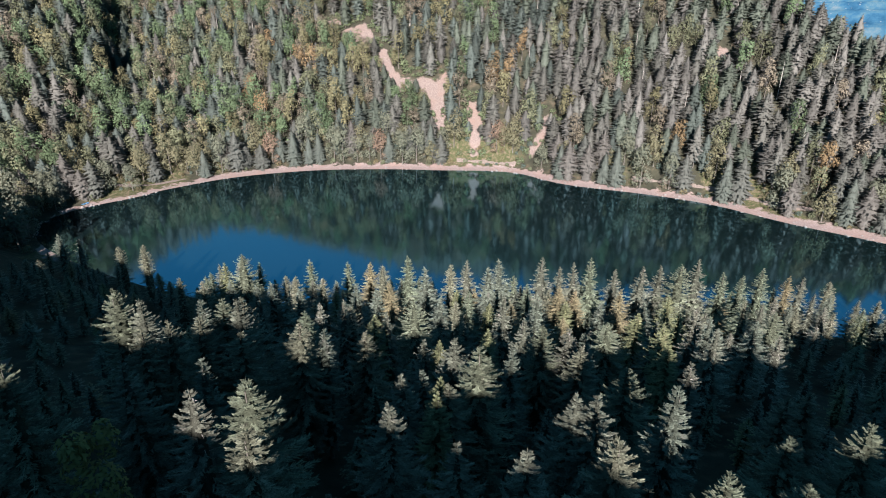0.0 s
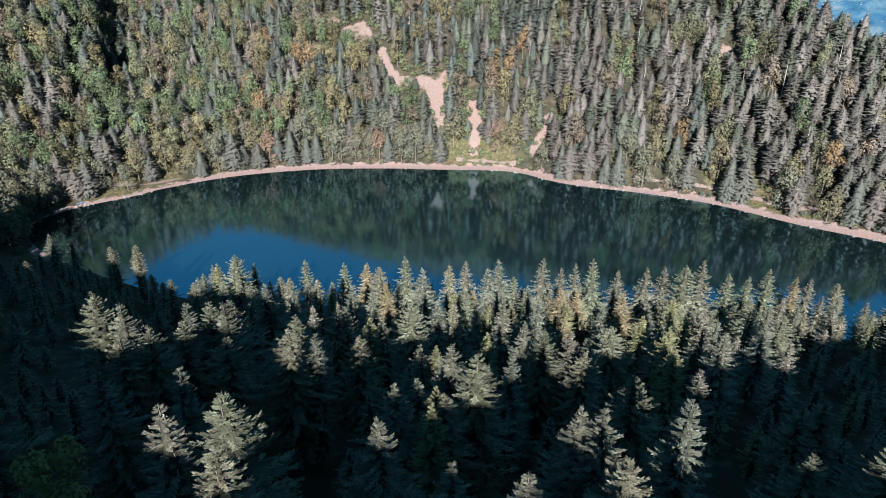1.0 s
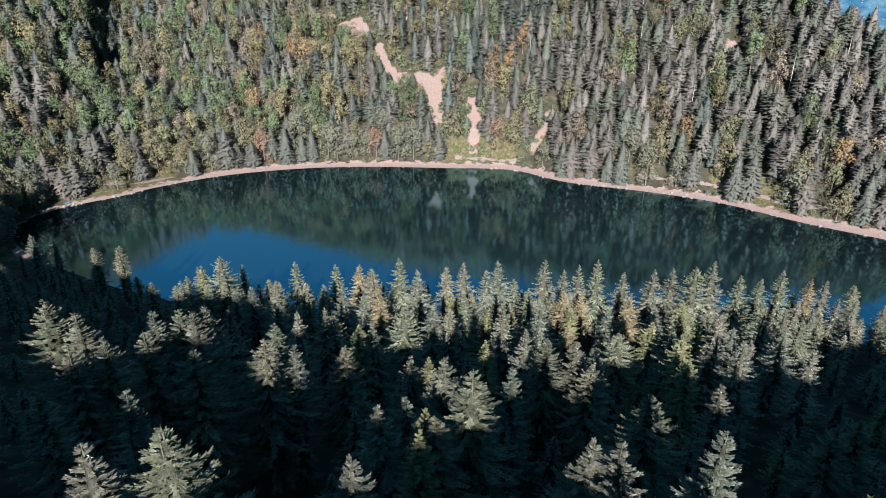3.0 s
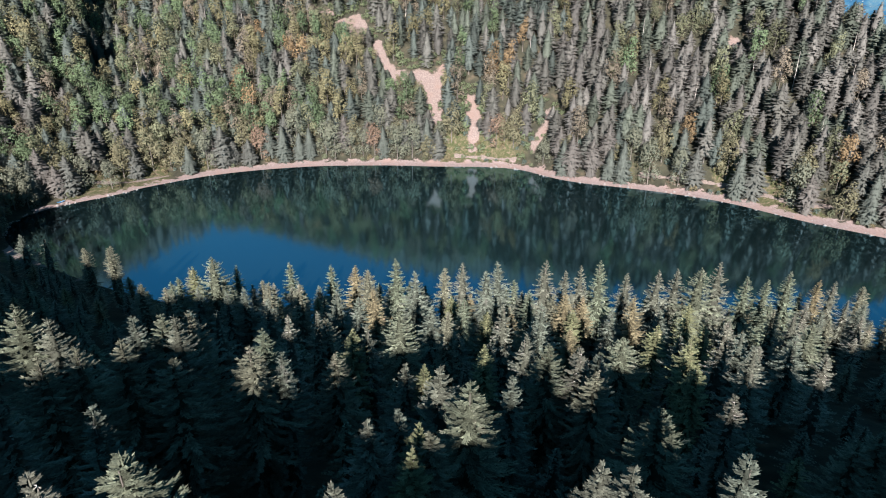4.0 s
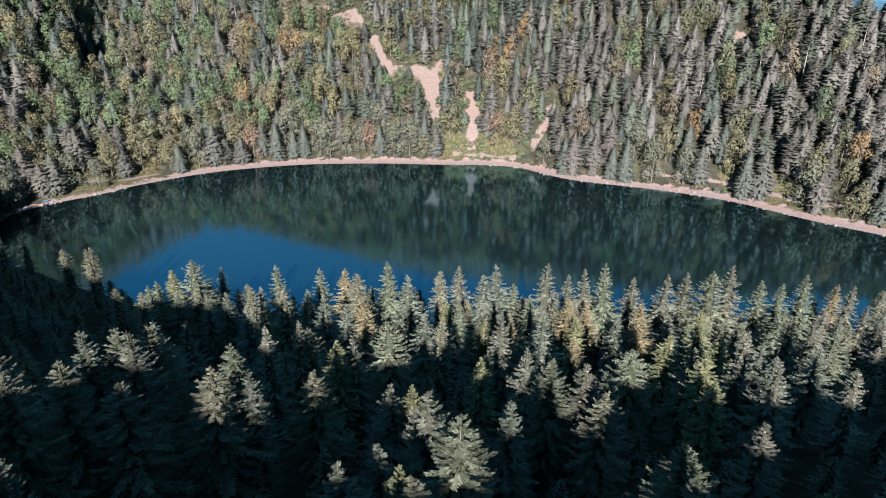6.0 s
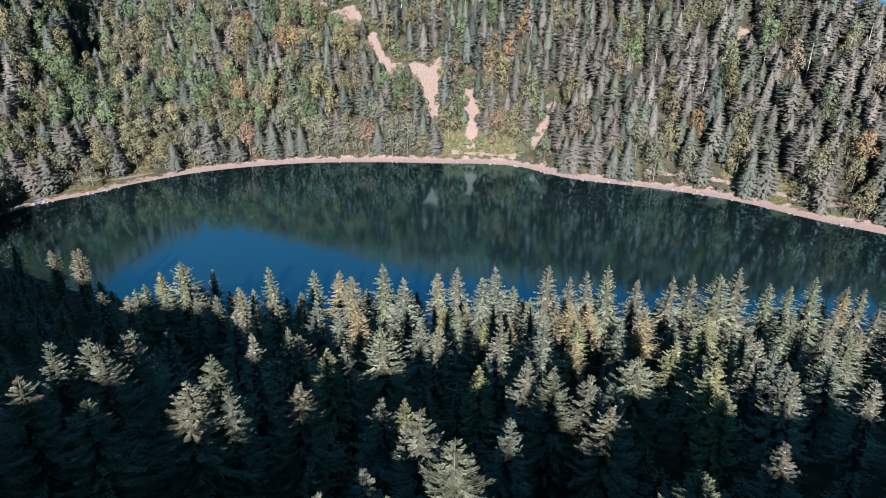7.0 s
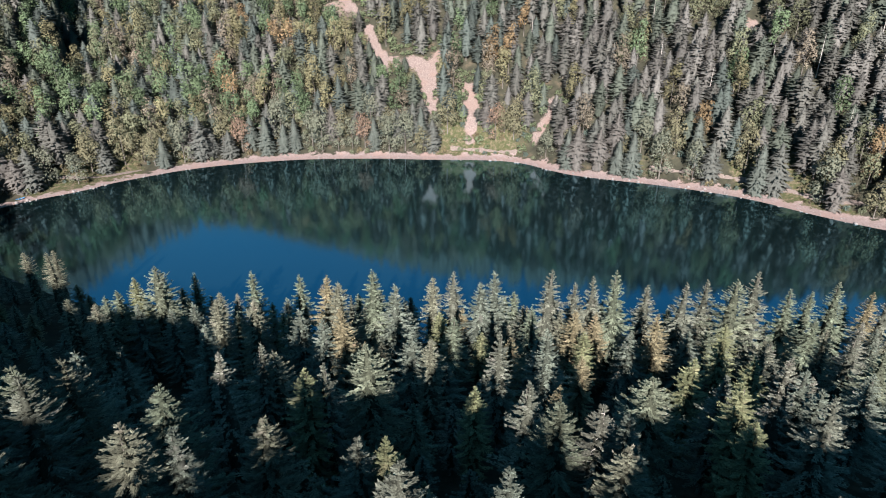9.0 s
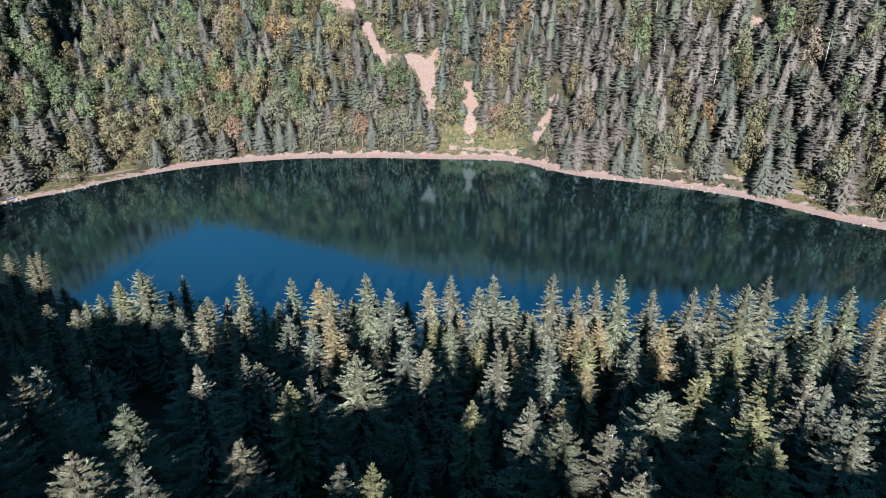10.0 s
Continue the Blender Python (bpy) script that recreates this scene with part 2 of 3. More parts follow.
me = mesh_of("ground", np.stack([gx, gy, gz], -1).reshape(-1, 3), quads, [GROUND], True)


def edge_of(x, y, places):
    """Distance to the border of the nearest of these strips (x, y, x, y, width), negative inside."""
    out = np.full(np.shape(x), 99.0)
    for ax, ay, bx, by, w in places:
        out = np.minimum(out, to_line(x, y, [(ax, ay), (bx, by)])[0] - w * 0.5)
    return out


# bare scree in the gully: x, y, x, y, width
SCREE = [(-79, 443, -76, 440, 5), (-66, 432, -55, 427, 9), (-58, 434, -52, 423, 6), (-43, 414, -37, 400, 4), (-36, 398, -29, 390, 5), (-27, 395, -20, 393, 1.5),
         (-17, 393, -12, 385, 5), (-15, 391, -7, 388, 7), (-3, 395, -5, 387, 4), (-9, 388, -7, 372, 6.5), (-6.5, 372, -6, 366, 3),
         (13.5, 376, 15, 366, 5.5), (15, 366, 14.5, 356, 4.5), (55, 360, 52, 352, 2), (52, 352, 47.5, 349, 3), (-206, 416, -204, 410, 5), (151, 366, 150, 362, 3)]
# the footpath behind the beach
TRACK = [(-176, 297), (-160, 304), (-140, 319), (-110, 339), (-72, 351), (-30, 353), (5, 353), (41, 346.5), (66, 327), (95, 317), (121, 306), (140, 293), (152, 281), (166, 271), (190, 254)]
far_side = (gy > 232 - 0.1 * np.abs(gx)) & ((gx > -166) | (gy > 272))
lawn = np.where(far_side, 0.9 + 0.5 * wave(gx, gy, 30, 12) - 0.9 * np.maximum.reduce([1 - ramp01(np.abs(gx - c), 8, 30) for c in (-155, 18, 145)]), 9.0) + np.clip(gs - 18, 0, 99) * 0.1
for name, value in (("shore", np.where(far_side, gs + 3 * ramp01(-gx, 110, 150), gs + 8)), ("scree", edge_of(gx, gy, SCREE)), ("lawn", lawn)):
    a = me.attributes.new(name, "FLOAT", "POINT")
    a.data.foreach_set("value", value.astype(np.float32).ravel())
ground = tagged(new("ground", me), "forest floor, gravel beach and scree slopes round the lake", "ground", kind="structure")

# footpath: worn ribbons of gravel where the path leaves the trees
for stretch in (TRACK[:3], [(4, 351.5), (22, 350), (41, 346.5)], TRACK[9:]):
    line = np.array([v for v in smooth(stretch, False, 10)])
    along = np.gradient(line, axis=0)
    across = np.stack([-along[:, 1], along[:, 0]], -1) / np.linalg.norm(along, axis=1)[:, None]
    V, F = [], []
    for i, (p, c) in enumerate(zip(line, across)):
        wide = 0.8 + 0.3 * math.sin(i * 0.9) + 0.2 * math.sin(i * 2.3)
        for k in (-1.0, -0.5, 0.0, 0.5, 1.0):
            q = p + c * wide * k
            V.append((q[0], q[1], float(land(q[0], q[1])[0]) + 0.34 - 0.12 * abs(k)))
        if i:
            F += [((i - 1) * 5 + j, (i - 1) * 5 + j + 1, i * 5 + j + 1, i * 5 + j) for j in range(4)]
    tagged(new("footpath", mesh_of("footpath", V, F, [PATH_GRAVEL], True)), "narrow pale gravel footpath behind the beach", "path", kind="structure")

outline = [tuple(v) for v in smooth(SHORE, True)]
cx, cy = np.mean([v[0] for v in outline]), np.mean([v[1] for v in outline])
bm = bmesh.new()
bm.faces.new([bm.verts.new((cx + (x - cx) * 1.12, cy + (y - cy) * 1.16, 0.0)) for x, y in outline])
me = bpy.data.meshes.new("water")
bm.to_mesh(me)
bm.free()
me.materials.append(WATER)
tagged(new("water", me), "still dark green lake reflecting the slope and blue sky", "lake", kind="structure")

# ---- trees ----


def conifer(seed, height, radius, gap, per, twigs, base=0.12, slim=0.36, thin=0.0, sweep=0.0, share=0.35):
    """Needle crown as triangles: whorls of boughs, each bough a row of paired sprays, with its own tone and paler tips
    that carry painted highlights.
    """
    r = np.random.RandomState(seed)
    V, F, tone = [], [], []
    lean = r.uniform(-0.012, 0.012, 2)
    down, full = 0.35, height * (1 - base)
    # the dense inside of the crown, its shade put into a dark tone
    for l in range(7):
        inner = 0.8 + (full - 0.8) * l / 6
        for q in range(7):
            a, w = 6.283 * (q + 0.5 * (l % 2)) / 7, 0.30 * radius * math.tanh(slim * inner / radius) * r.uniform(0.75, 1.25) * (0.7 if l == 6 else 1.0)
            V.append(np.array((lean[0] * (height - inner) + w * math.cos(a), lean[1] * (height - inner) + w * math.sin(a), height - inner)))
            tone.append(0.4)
    for l in range(6):
        for q in range(7):
            a, b = l * 7 + q, l * 7 + (q + 1) % 7
            F += [(a, b, b + 7), (a, b + 7, a + 7)]
    fat = 1.0
    while down < full:
        f = 1 - down / full
        z = height - down
        reach = radius * math.tanh(slim * down / radius) + 0.08
        if f < 0.35:
            reach *= 0.62 + 0.38 * f / 0.35
        fat = min(1.25, max(0.75, fat + r.uniform(-0.13, 0.13)))
        m = max(4, int(round(per * (0.5 + 0.5 * min(1, reach / radius)))))
        a0 = r.uniform(0, 6.28)
        for b in range(m):
            if r.rand() < thin:
                continue
            a = a0 + b * 6.283 / m + r.uniform(-0.4, 0.4)
            L = reach * fat * r.uniform(0.66, 1.22)
            rise = 0.26 * max(0, f - 0.45) / 0.55 - 0.24 * (1 - f) + sweep + r.uniform(-0.12, 0.12)
            ca, sa = math.cos(a), math.sin(a)
            ox, oy, oz = lean[0] * z, lean[1] * z, z + r.uniform(-0.3, 0.3)

            def spine(t):
                return np.array((ox + ca * L * t, oy + sa * L * t, oz + L * (rise * t - 0.16 * t + 0.22 * t * t)))
            out, side = np.array((ca, sa, 0)), np.array((-sa, ca, 0))
            own = r.uniform(0.55, 1.4)
            n = max(2, int(round(twigs * (0.3 + 0.7 * L / radius))))
            for j in range(n):
                t = 0.15 + 0.8 * (j + r.uniform(0.1, 0.9)) / n
                p = spine(t)
                tl = (0.17 * L * (1.25 - t) + 0.22) * r.uniform(0.7, 1.3)
                bw = (0.07 + 0.075 * tl) * (0.95 if twigs > 20 else 1.4 if twigs > 8 else 2.2)
                for sgn in (-1, 1):
                    an = a + sgn * r.uniform(0.25, 0.8)
                    d = np.array((math.cos(an), math.sin(an), rise * 0.7 + 0.3 * t * t + r.uniform(-0.25, 0.12)))
                    w = np.array((-math.sin(an), math.cos(an), r.uniform(-0.6, 0.6))) * bw
                    k = len(V)
                    V += [p + d * tl * 0.25 + w, p + d * tl + (0, 0, 0.1 * tl), p + d * tl * 0.25 - w]
                    # tips lightened in colour as a painted highlight
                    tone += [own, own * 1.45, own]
                    F += [(k, k + 1, k + 2)]
            k = len(V)
            V += [spine(0.35) + side * 0.10, spine(1.06), spine(0.35) - side * 0.10]
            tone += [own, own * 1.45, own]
            F += [(k, k + 1, k + 2)]
        down += gap * (0.75 + 0.5 * r.rand()) * (0.6 if f > 0.8 else 1.0 if f > 0.4 else 1.6)
    for a in (0, 2.1, 4.2):
        c, s = math.cos(a) * 0.10, math.sin(a) * 0.10
        k = len(V)
        V += [(lean[0] * height + c, lean[1] * height + s, height - 1.3), (lean[0] * height - s, lean[1] * height + c, height - 1.3), (lean[0] * height, lean[1] * height, height + 0.3)]
        F += [(k, k + 1, k + 2)]
    V, tone = np.array(V), np.array(tone + [1.0] * 9)
    out = np.stack([V[:, 0] - lean[0] * V[:, 2], V[:, 1] - lean[1] * V[:, 2], np.zeros(len(V))], -1)
    out /= np.linalg.norm(out, axis=1)[:, None] + 0.3
    return *full_crown(V, F, out + (0, 0, 0.6), share), tone


def massed_fir(seed, height, radius, gap, per, base=0.05, slim=0.46, thin=0.0, fine=2, share=0.82):
    """Needle crown of a fir seen from afar: a dense core, and whorls of drooping roof-shaped boughs with sprays at their ends."""
    r = np.random.RandomState(seed)
    V, F = [], []
    lean = r.uniform(-0.015, 0.015, 2)
    full = height * (1 - base)

    def reach_at(down):
        f = 1 - down / full
        return (radius * math.tanh(slim * down / radius) + 0.1) * (0.6 + 0.4 * min(1, f / 0.3))
    # the core
    rings, sides = 7, 7
    for l in range(rings):
        down = 0.6 + (full - 0.6) * l / (rings - 1)
        for q in range(sides):
            a, w = 6.283 * (q + 0.5 * (l % 2)) / sides, 0.52 * reach_at(down) * r.uniform(0.75, 1.25)
            V.append((lean[0] * (height - down) + w * math.cos(a), lean[1] * (height - down) + w * math.sin(a), height - down))
    for l in range(rings - 1):
        for q in range(sides):
            a, b = l * sides + q, l * sides + (q + 1) % sides
            F += [(a, b, b + sides), (a, b + sides, a + sides)]
    core = len(F)
    down, fat = 0.3, 1.0
    while down < full:
        f, z = 1 - down / full, height - down
        fat = min(1.22, max(0.72, fat + r.uniform(-0.16, 0.16)))
        reach = reach_at(down) * fat
        m = max(4, int(round(per * (0.45 + 0.55 * min(1, reach / radius)))))
        a0 = r.uniform(0, 6.28)
        for b in range(m):
            if r.rand() < thin:
                continue
            a = a0 + b * 6.283 / m + r.uniform(-0.35, 0.35)
            L = reach * r.uniform(0.68, 1.2) + 0.25
            rise = 0.45 * max(0, f - 0.5) - 0.42 * (1 - f) + r.uniform(-0.14, 0.14)
            ca, sa = math.cos(a), math.sin(a)
            o = np.array((lean[0] * z, lean[1] * z, z + r.uniform(-0.35, 0.35)))
            out, side = np.array((ca, sa, rise)), np.array((-sa, ca, 0))
            w = (0.16 * L + 0.16) * r.uniform(0.8, 1.2)
            root, mid, tip = o + out * L * 0.2, o + out * L * 0.62, o + out * L + (0, 0, 0.05 * L)
            k = len(V)
            V += [root, mid + side * w - (0, 0, 0.5 * w), tip, root, tip, mid - side * w - (0, 0, 0.5 * w)]
            F += [(k, k + 1, k + 2), (k + 3, k + 4, k + 5)]
            for c in range(fine):
                sg = 1 if c % 2 else -1
                an, l2 = a + sg * r.uniform(0.35, 0.75), L * r.uniform(0.3, 0.5)
                p = o + out * L * r.uniform(0.4, 0.75)
                d = np.array((math.cos(an), math.sin(an), rise + r.uniform(-0.35, 0.05))) * l2
                x = np.array((-math.sin(an), math.cos(an), r.uniform(-0.4, 0.4))) * (0.09 * L + 0.09)
                k = len(V)
                V += [p + x, p + d, p - x]
                F += [(k, k + 1, k + 2)]
        down += gap * r.uniform(0.75, 1.25) * (0.75 if f > 0.8 else 1.0 if f > 0.35 else 1.4)
    k = len(V)
    V += [(lean[0] * height + 0.25, lean[1] * height, height - 1.6), (lean[0] * height - 0.2, lean[1] * height + 0.2, height - 1.6), (lean[0] * height, lean[1] * height, height + 0.6)]
    F += [(k, k + 1, k + 2)]
    V = np.array(V, float)
    outward = np.stack([V[:, 0] - lean[0] * V[:, 2], V[:, 1] - lean[1] * V[:, 2], np.zeros(len(V))], -1)
    outward /= np.linalg.norm(outward, axis=1)[:, None] + 0.3
    return full_crown(V, F, outward + (0, 0, 0.55), share)


def bare_boughs(seed, height, count, reach, low=0.55):
    """Dead branches without needles: thin three-sided spikes."""
    r = np.random.RandomState(seed)
    V, F = [], []
    for i in range(count):
        f = r.uniform(low, 0.97)
        a, L = r.uniform(0, 6.28), reach * r.uniform(0.5, 1.1) * (1.15 - f) / 0.5
        p = np.array((0, 0, height * f))
        q = p + np.array((math.cos(a) * L, math.sin(a) * L, L * r.uniform(0.0, 0.5)))
        w = 0.05 + 0.012 * L
        k = len(V)
        for c in range(3):
            V.append(p + np.array((-math.sin(a) * math.cos(c * 2.09) * w, math.cos(a) * math.cos(c * 2.09) * w, math.sin(c * 2.09) * w)))
        V.append(q)
        F += [(k, k + 1, k + 3), (k + 1, k + 2, k + 3), (k + 2, k, k + 3)]
    return np.array(V), np.array(F)


def trunk_arrays(height, r0, sides=6, top=0.96, seed=0):
    r = np.random.RandomState(seed)
    V, F = [], []
    levels = 5
    for l in range(levels):
        f = l / (levels - 1) * top
        rr = r0 * (1 - f) * (1.25 if l == 0 else 1) + 0.02
        for s in range(sides):
            V.append((rr * math.cos(6.283 * s / sides), rr * math.sin(6.283 * s / sides), height * f - (1.0 if l == 0 else 0)))
    for l in range(levels - 1):
        for s in range(sides):
            a, b = l * sides + s, l * sides + (s + 1) % sides
            F += [(a, b, b + sides), (a, b + sides, a + sides)]
    V = np.array(V)
    return V, np.array(F), V * (1, 1, 0) / (np.linalg.norm(V[:, :2], axis=1)[:, None] + 1e-9)


def broadleaf(seed, height, radius, clumps, size, share=0.8):
    """Leaf crown: small tilted leaf clusters gathered on a few uneven lobes."""
    r = np.random.RandomState(seed)
    lobes = [(0, 0, height * 0.66, radius * 0.72)]
    for i in range(15):
        a, f = r.uniform(0, 6.28), r.uniform(0.16, 0.93)
        rad = radius * math.sin(min(3.0, 0.5 + f * 2.3)) * 0.72
        lobes.append((rad * math.cos(a), rad * math.sin(a), height * f, radius * r.uniform(0.3, 0.48)))
    size_of = np.array([v[3] ** 2 for v in lobes])
    V, F, N = [], [], []
    for i in range(clumps):
        lx, ly, lz, lr = lobes[r.choice(len(lobes), p=size_of / size_of.sum())]
        v = r.normal(size=3)
        v[2] += 0.25
        v /= np.linalg.norm(v)
        c = np.array((lx, ly, lz)) + v * lr * r.uniform(0.82, 1.07) * np.array((1, 1, 1.2))
        nrm = v + r.normal(size=3) * 0.25
        nrm[2] += 0.3
        nrm /= np.linalg.norm(nrm)
        u = np.cross(nrm, r.normal(size=3))
        u /= np.linalg.norm(u)
        w = np.cross(nrm, u)
        s = size * r.uniform(0.6, 1.35)
        k = len(V)
        V += [c + u * s, c + w * s * 0.9 + nrm * s * 0.25, c - u * s * 0.7 - w * s * 0.6]
        F += [(k, k + 1, k + 2)]
        N += [v + np.array((c[0], c[1], c[2] - height * 0.45)) / height * 1.2] * 3
    return full_crown(V, F, N, share)


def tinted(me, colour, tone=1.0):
    """The needles' mesh in this tint, lighter or darker by the tone: from bough to bough, with painted core shade and
    tip highlights.
    """
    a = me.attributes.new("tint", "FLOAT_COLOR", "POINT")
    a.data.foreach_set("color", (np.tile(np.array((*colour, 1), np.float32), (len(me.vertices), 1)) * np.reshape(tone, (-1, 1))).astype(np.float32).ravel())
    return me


def tree_thing(name, label, category, group, crown, crown_mat, trunk, colour):
    """A tree: an Empty at its foot that carries trunk and crown."""
    root = tagged(new(name), label, category, group)
    part("trunk", mesh_of("trunk", trunk[0], trunk[1], [BARK], normals=trunk[2]), root)
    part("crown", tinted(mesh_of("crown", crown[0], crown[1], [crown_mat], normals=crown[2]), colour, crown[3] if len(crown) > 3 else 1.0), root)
    return root


rng = np.random.RandomState(7)

# near trees that stand out: x, y, height of the top, kind
FIRS_ABOVE = [(17.1, 33.9, 74.7, "b"), (22, 34.5, 73.5, "b"), (34, 45, 70, "b"), (47.3, 60.2, 58.6, "g"), (-43, 50.5, 71.5, "b"),
    (-15.2, 35.4, 76.8, "g"), (3.9, 38, 73.4, "g"), (10.9, 39.7, 72.7, "g"), (-1.4, 41.4, 70, "g"), (-31.1, 41.8, 73.9, "l"),
    (-22.2, 43.3, 74.1, "w"), (-18.3, 45, 73.9, "b"), (-7, 45.6, 70.8, "g"), (28.8, 46.6, 67, "b"), (11.1, 47.6, 70, "g"),
    (18.1, 48.1, 71.1, "g"), (9.4, 49.7, 69.1, "g"), (-26.6, 55.1, 68.5, "g"), (-3.1, 56.3, 64.3, "y"), (-37.1, 59.4, 65.3, "g"),
    (-1.5, 60.5, 61.7, "g"), (-6.5, 60.6, 62.8, "g"), (-3, 62, 62.3, "y"), (1.8, 64.5, 64.4, "b"), (20.3, 64.6, 61.2, "b"),
    (-39.1, 66.9, 64.7, "g"), (-5.1, 67.5, 59.1, "g"), (42.4, 69.3, 54.4, "g"), (-37, 69.6, 64.7, "g"), (47.4, 72.2, 52.7, "g"),
    (-30, 73.1, 60.8, "g"), (-1.5, 73.5, 60, "g"), (-34.9, 73.6, 62.9, "g"), (31.8, 73.6, 55.9, "w"), (-43.8, 76.1, 64.1, "g"),
    (-46.5, 76.6, 65.6, "b"), (7, 76.8, 56.8, "g")]
FIRS_SLOPE = [(-22.8, 77.5, 59.4, "g"), (-19.8, 78.8, 57.5, "g"), (-32, 80.5, 61.2, "g"), (-5.6, 82.3, 53.9, "g"), (-38.3, 83.7, 60.2, "g"),
    (-3.7, 83.7, 53.2, "y"), (18.4, 83.7, 52.5, "g"), (-35.2, 86, 59, "b"), (-14.8, 86.2, 53, "g"), (-23.9, 86.6, 56.1, "s"),
    (21, 89.3, 51, "g"), (-34.4, 89.8, 56.6, "g"), (18, 90.2, 51.1, "w"), (13.7, 90.4, 51.6, "b"), (-36.4, 95, 54.2, "g"),
    (37, 95, 45, "y"), (44.7, 95.2, 48.5, "g"), (11.5, 96, 49.8, "g"), (57.7, 97.6, 45.1, "w"), (-35, 100.1, 50.9, "g"),
    (38.2, 101.1, 46, "y"), (-25.3, 103.3, 48.3, "w"), (49.4, 103.7, 43.1, "g"), (-15.2, 104.2, 45.2, "y"), (44.4, 104.4, 47.4, "w"),
    (-12.5, 106.1, 44.9, "g"), (38.4, 106.2, 43.1, "g"), (6.1, 106.9, 41.2, "y"), (29.7, 107.2, 42.5, "b"), (49.4, 107.2, 43.9, "g"),
    (58.4, 108.2, 42, "g"), (-22.6, 108.6, 46, "g")]
FIRS_BELOW = [(-20.2, 110.5, 43.7, "g"), (-7.7, 110.5, 45, "b"), (45, 112.6, 42, "y"), (36.8, 113.6, 41.1, "y"), (-32.4, 116.4, 43.6, "g"),
    (10.5, 116.4, 43.3, "g"), (-0.2, 118.3, 40.4, "g"), (18, 118.5, 42.1, "g"), (69, 119.6, 37.7, "b"), (8, 121, 32.4, "g"),
    (-3.5, 124.5, 37.9, "g"), (-18, 126.3, 38.8, "g"), (-14.1, 127.8, 40.3, "o"), (71.3, 130, 34.2, "g"), (87.3, 131.9, 26.9, "w"),
    (51.4, 133.1, 34.4, "y"), (-32, 134.5, 37.6, "g"), (-38.3, 134.8, 38.1, "g"), (27.1, 134.9, 31.5, "y"), (-23.1, 135, 36, "g"),
    (71.6, 137.1, 30.9, "g"), (-62.2, 139, 34.1, "g"), (26, 139.5, 33.1, "o"), (42, 140.2, 32.2, "o"), (93.1, 140.4, 27.5, "w"),
    (-69.4, 142, 33.3, "g"), (-18.3, 142, 37.4, "g"), (-7.4, 143.6, 36.6, "g"), (31.8, 144.7, 29.6, "o"), (-11.6, 144.9, 38.7, "s"),
    (47.6, 145.6, 35.8, "g"), (-105.4, 146, 36.3, "g")]
FIRS_SHORE = [(58, 146.3, 35.8, "b"), (35.9, 148.8, 36.7, "s"), (27.8, 149.3, 34, "g"), (71.3, 149.9, 32, "s"), (-55.2, 150, 36.4, "b"),
    (22.6, 150.3, 35.9, "g"), (-60, 150.5, 33.4, "y"), (31.9, 150.9, 34.4, "g"), (64.5, 150.9, 35.2, "g"), (-64.9, 151.2, 30.5, "s"),
    (43, 151.4, 32.1, "g"), (54.9, 151.6, 33.2, "g"), (97.6, 151.9, 24.8, "g"), (9.6, 152.4, 32.6, "g"), (5.4, 153.7, 25.3, "o"),
    (18.4, 153.8, 26.1, "g"), (-22.9, 155, 32.2, "o"), (12.8, 155.9, 32.9, "g"), (91.6, 155.9, 28.2, "o"), (96, 156.6, 27.8, "g"),
    (85.5, 157, 30, "s"), (80, 158.5, 27.3, "s"), (-29.2, 159.4, 29.9, "s"), (-0.8, 159.7, 29.5, "g"), (106.9, 160.2, 24.3, "g"),
    (3.7, 161.2, 29.8, "g"), (-39.9, 161.3, 29.5, "s"), (-95.1, 177.3, 26.3, "g"), (-98.9, 184.1, 23.5, "g"),
    (-108.3, 187.7, 21.3, "g"), (-134.2, 197.8, 20.9, "g"), (-133.9, 207.3, 15.5, "w")]

KINDS = {
    # label, radius, slimness, share of missing boughs, sweep, tints
    "g": ("tall grey-green fir on the wooded near slope", 4.7, 0.45, 0.05, 0.0, [(1, 1, 1), (0.92, 1.0, 1.02), (1.12, 1.08, 1.0)]),
    "b": ("broad grey-green fir with wide spreading boughs", 5.6, 0.56, 0.06, 0.05, [(1.0, 1.05, 0.95)]),
    "s": ("slim green spruce with a pointed top", 4.0, 0.41, 0.0, -0.08, [(0.95, 1.05, 0.95)]),
    "y": ("narrow yellow-green spruce on the near slope", 3.4, 0.37, 0.0, 0.0, [(1.12, 1.12, 0.80)]),
    "o": ("narrow tan-brown spruce with drying needles", 3.4, 0.37, 0.0, 0.0, [(1.38, 1.14, 0.90)]),
    "w": ("pale grey fir with many bare dead boughs", 4.6, 0.43, 0.2, 0.0, [(1.15, 1.1, 1.12)])}
MODELS = {}
for c, (kind, (label, radius, slim, thin, sweep, tints)) in enumerate(KINDS.items()):
    for close in (2, 1, 0):
        MODELS[kind, close] = []
        for i, tint in enumerate(tints):
            seed = 20 + 7 * c + i + 50 * close
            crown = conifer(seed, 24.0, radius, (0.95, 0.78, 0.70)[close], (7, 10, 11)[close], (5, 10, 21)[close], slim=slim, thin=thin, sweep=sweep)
            # grazing light put into the tint: upslope copies darker, shore copies paler
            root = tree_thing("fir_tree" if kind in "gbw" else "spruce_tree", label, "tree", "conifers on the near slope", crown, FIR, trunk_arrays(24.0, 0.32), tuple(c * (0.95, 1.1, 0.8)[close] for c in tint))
            if kind == "w":
                tagged(part("deadwood", mesh_of("deadwood", *bare_boughs(seed, 24.0, 40, 1.9), [BARE_WOOD]), root, "bare pale dead boughs"), kind="stuff")
            MODELS[kind, close].append([root, 0])
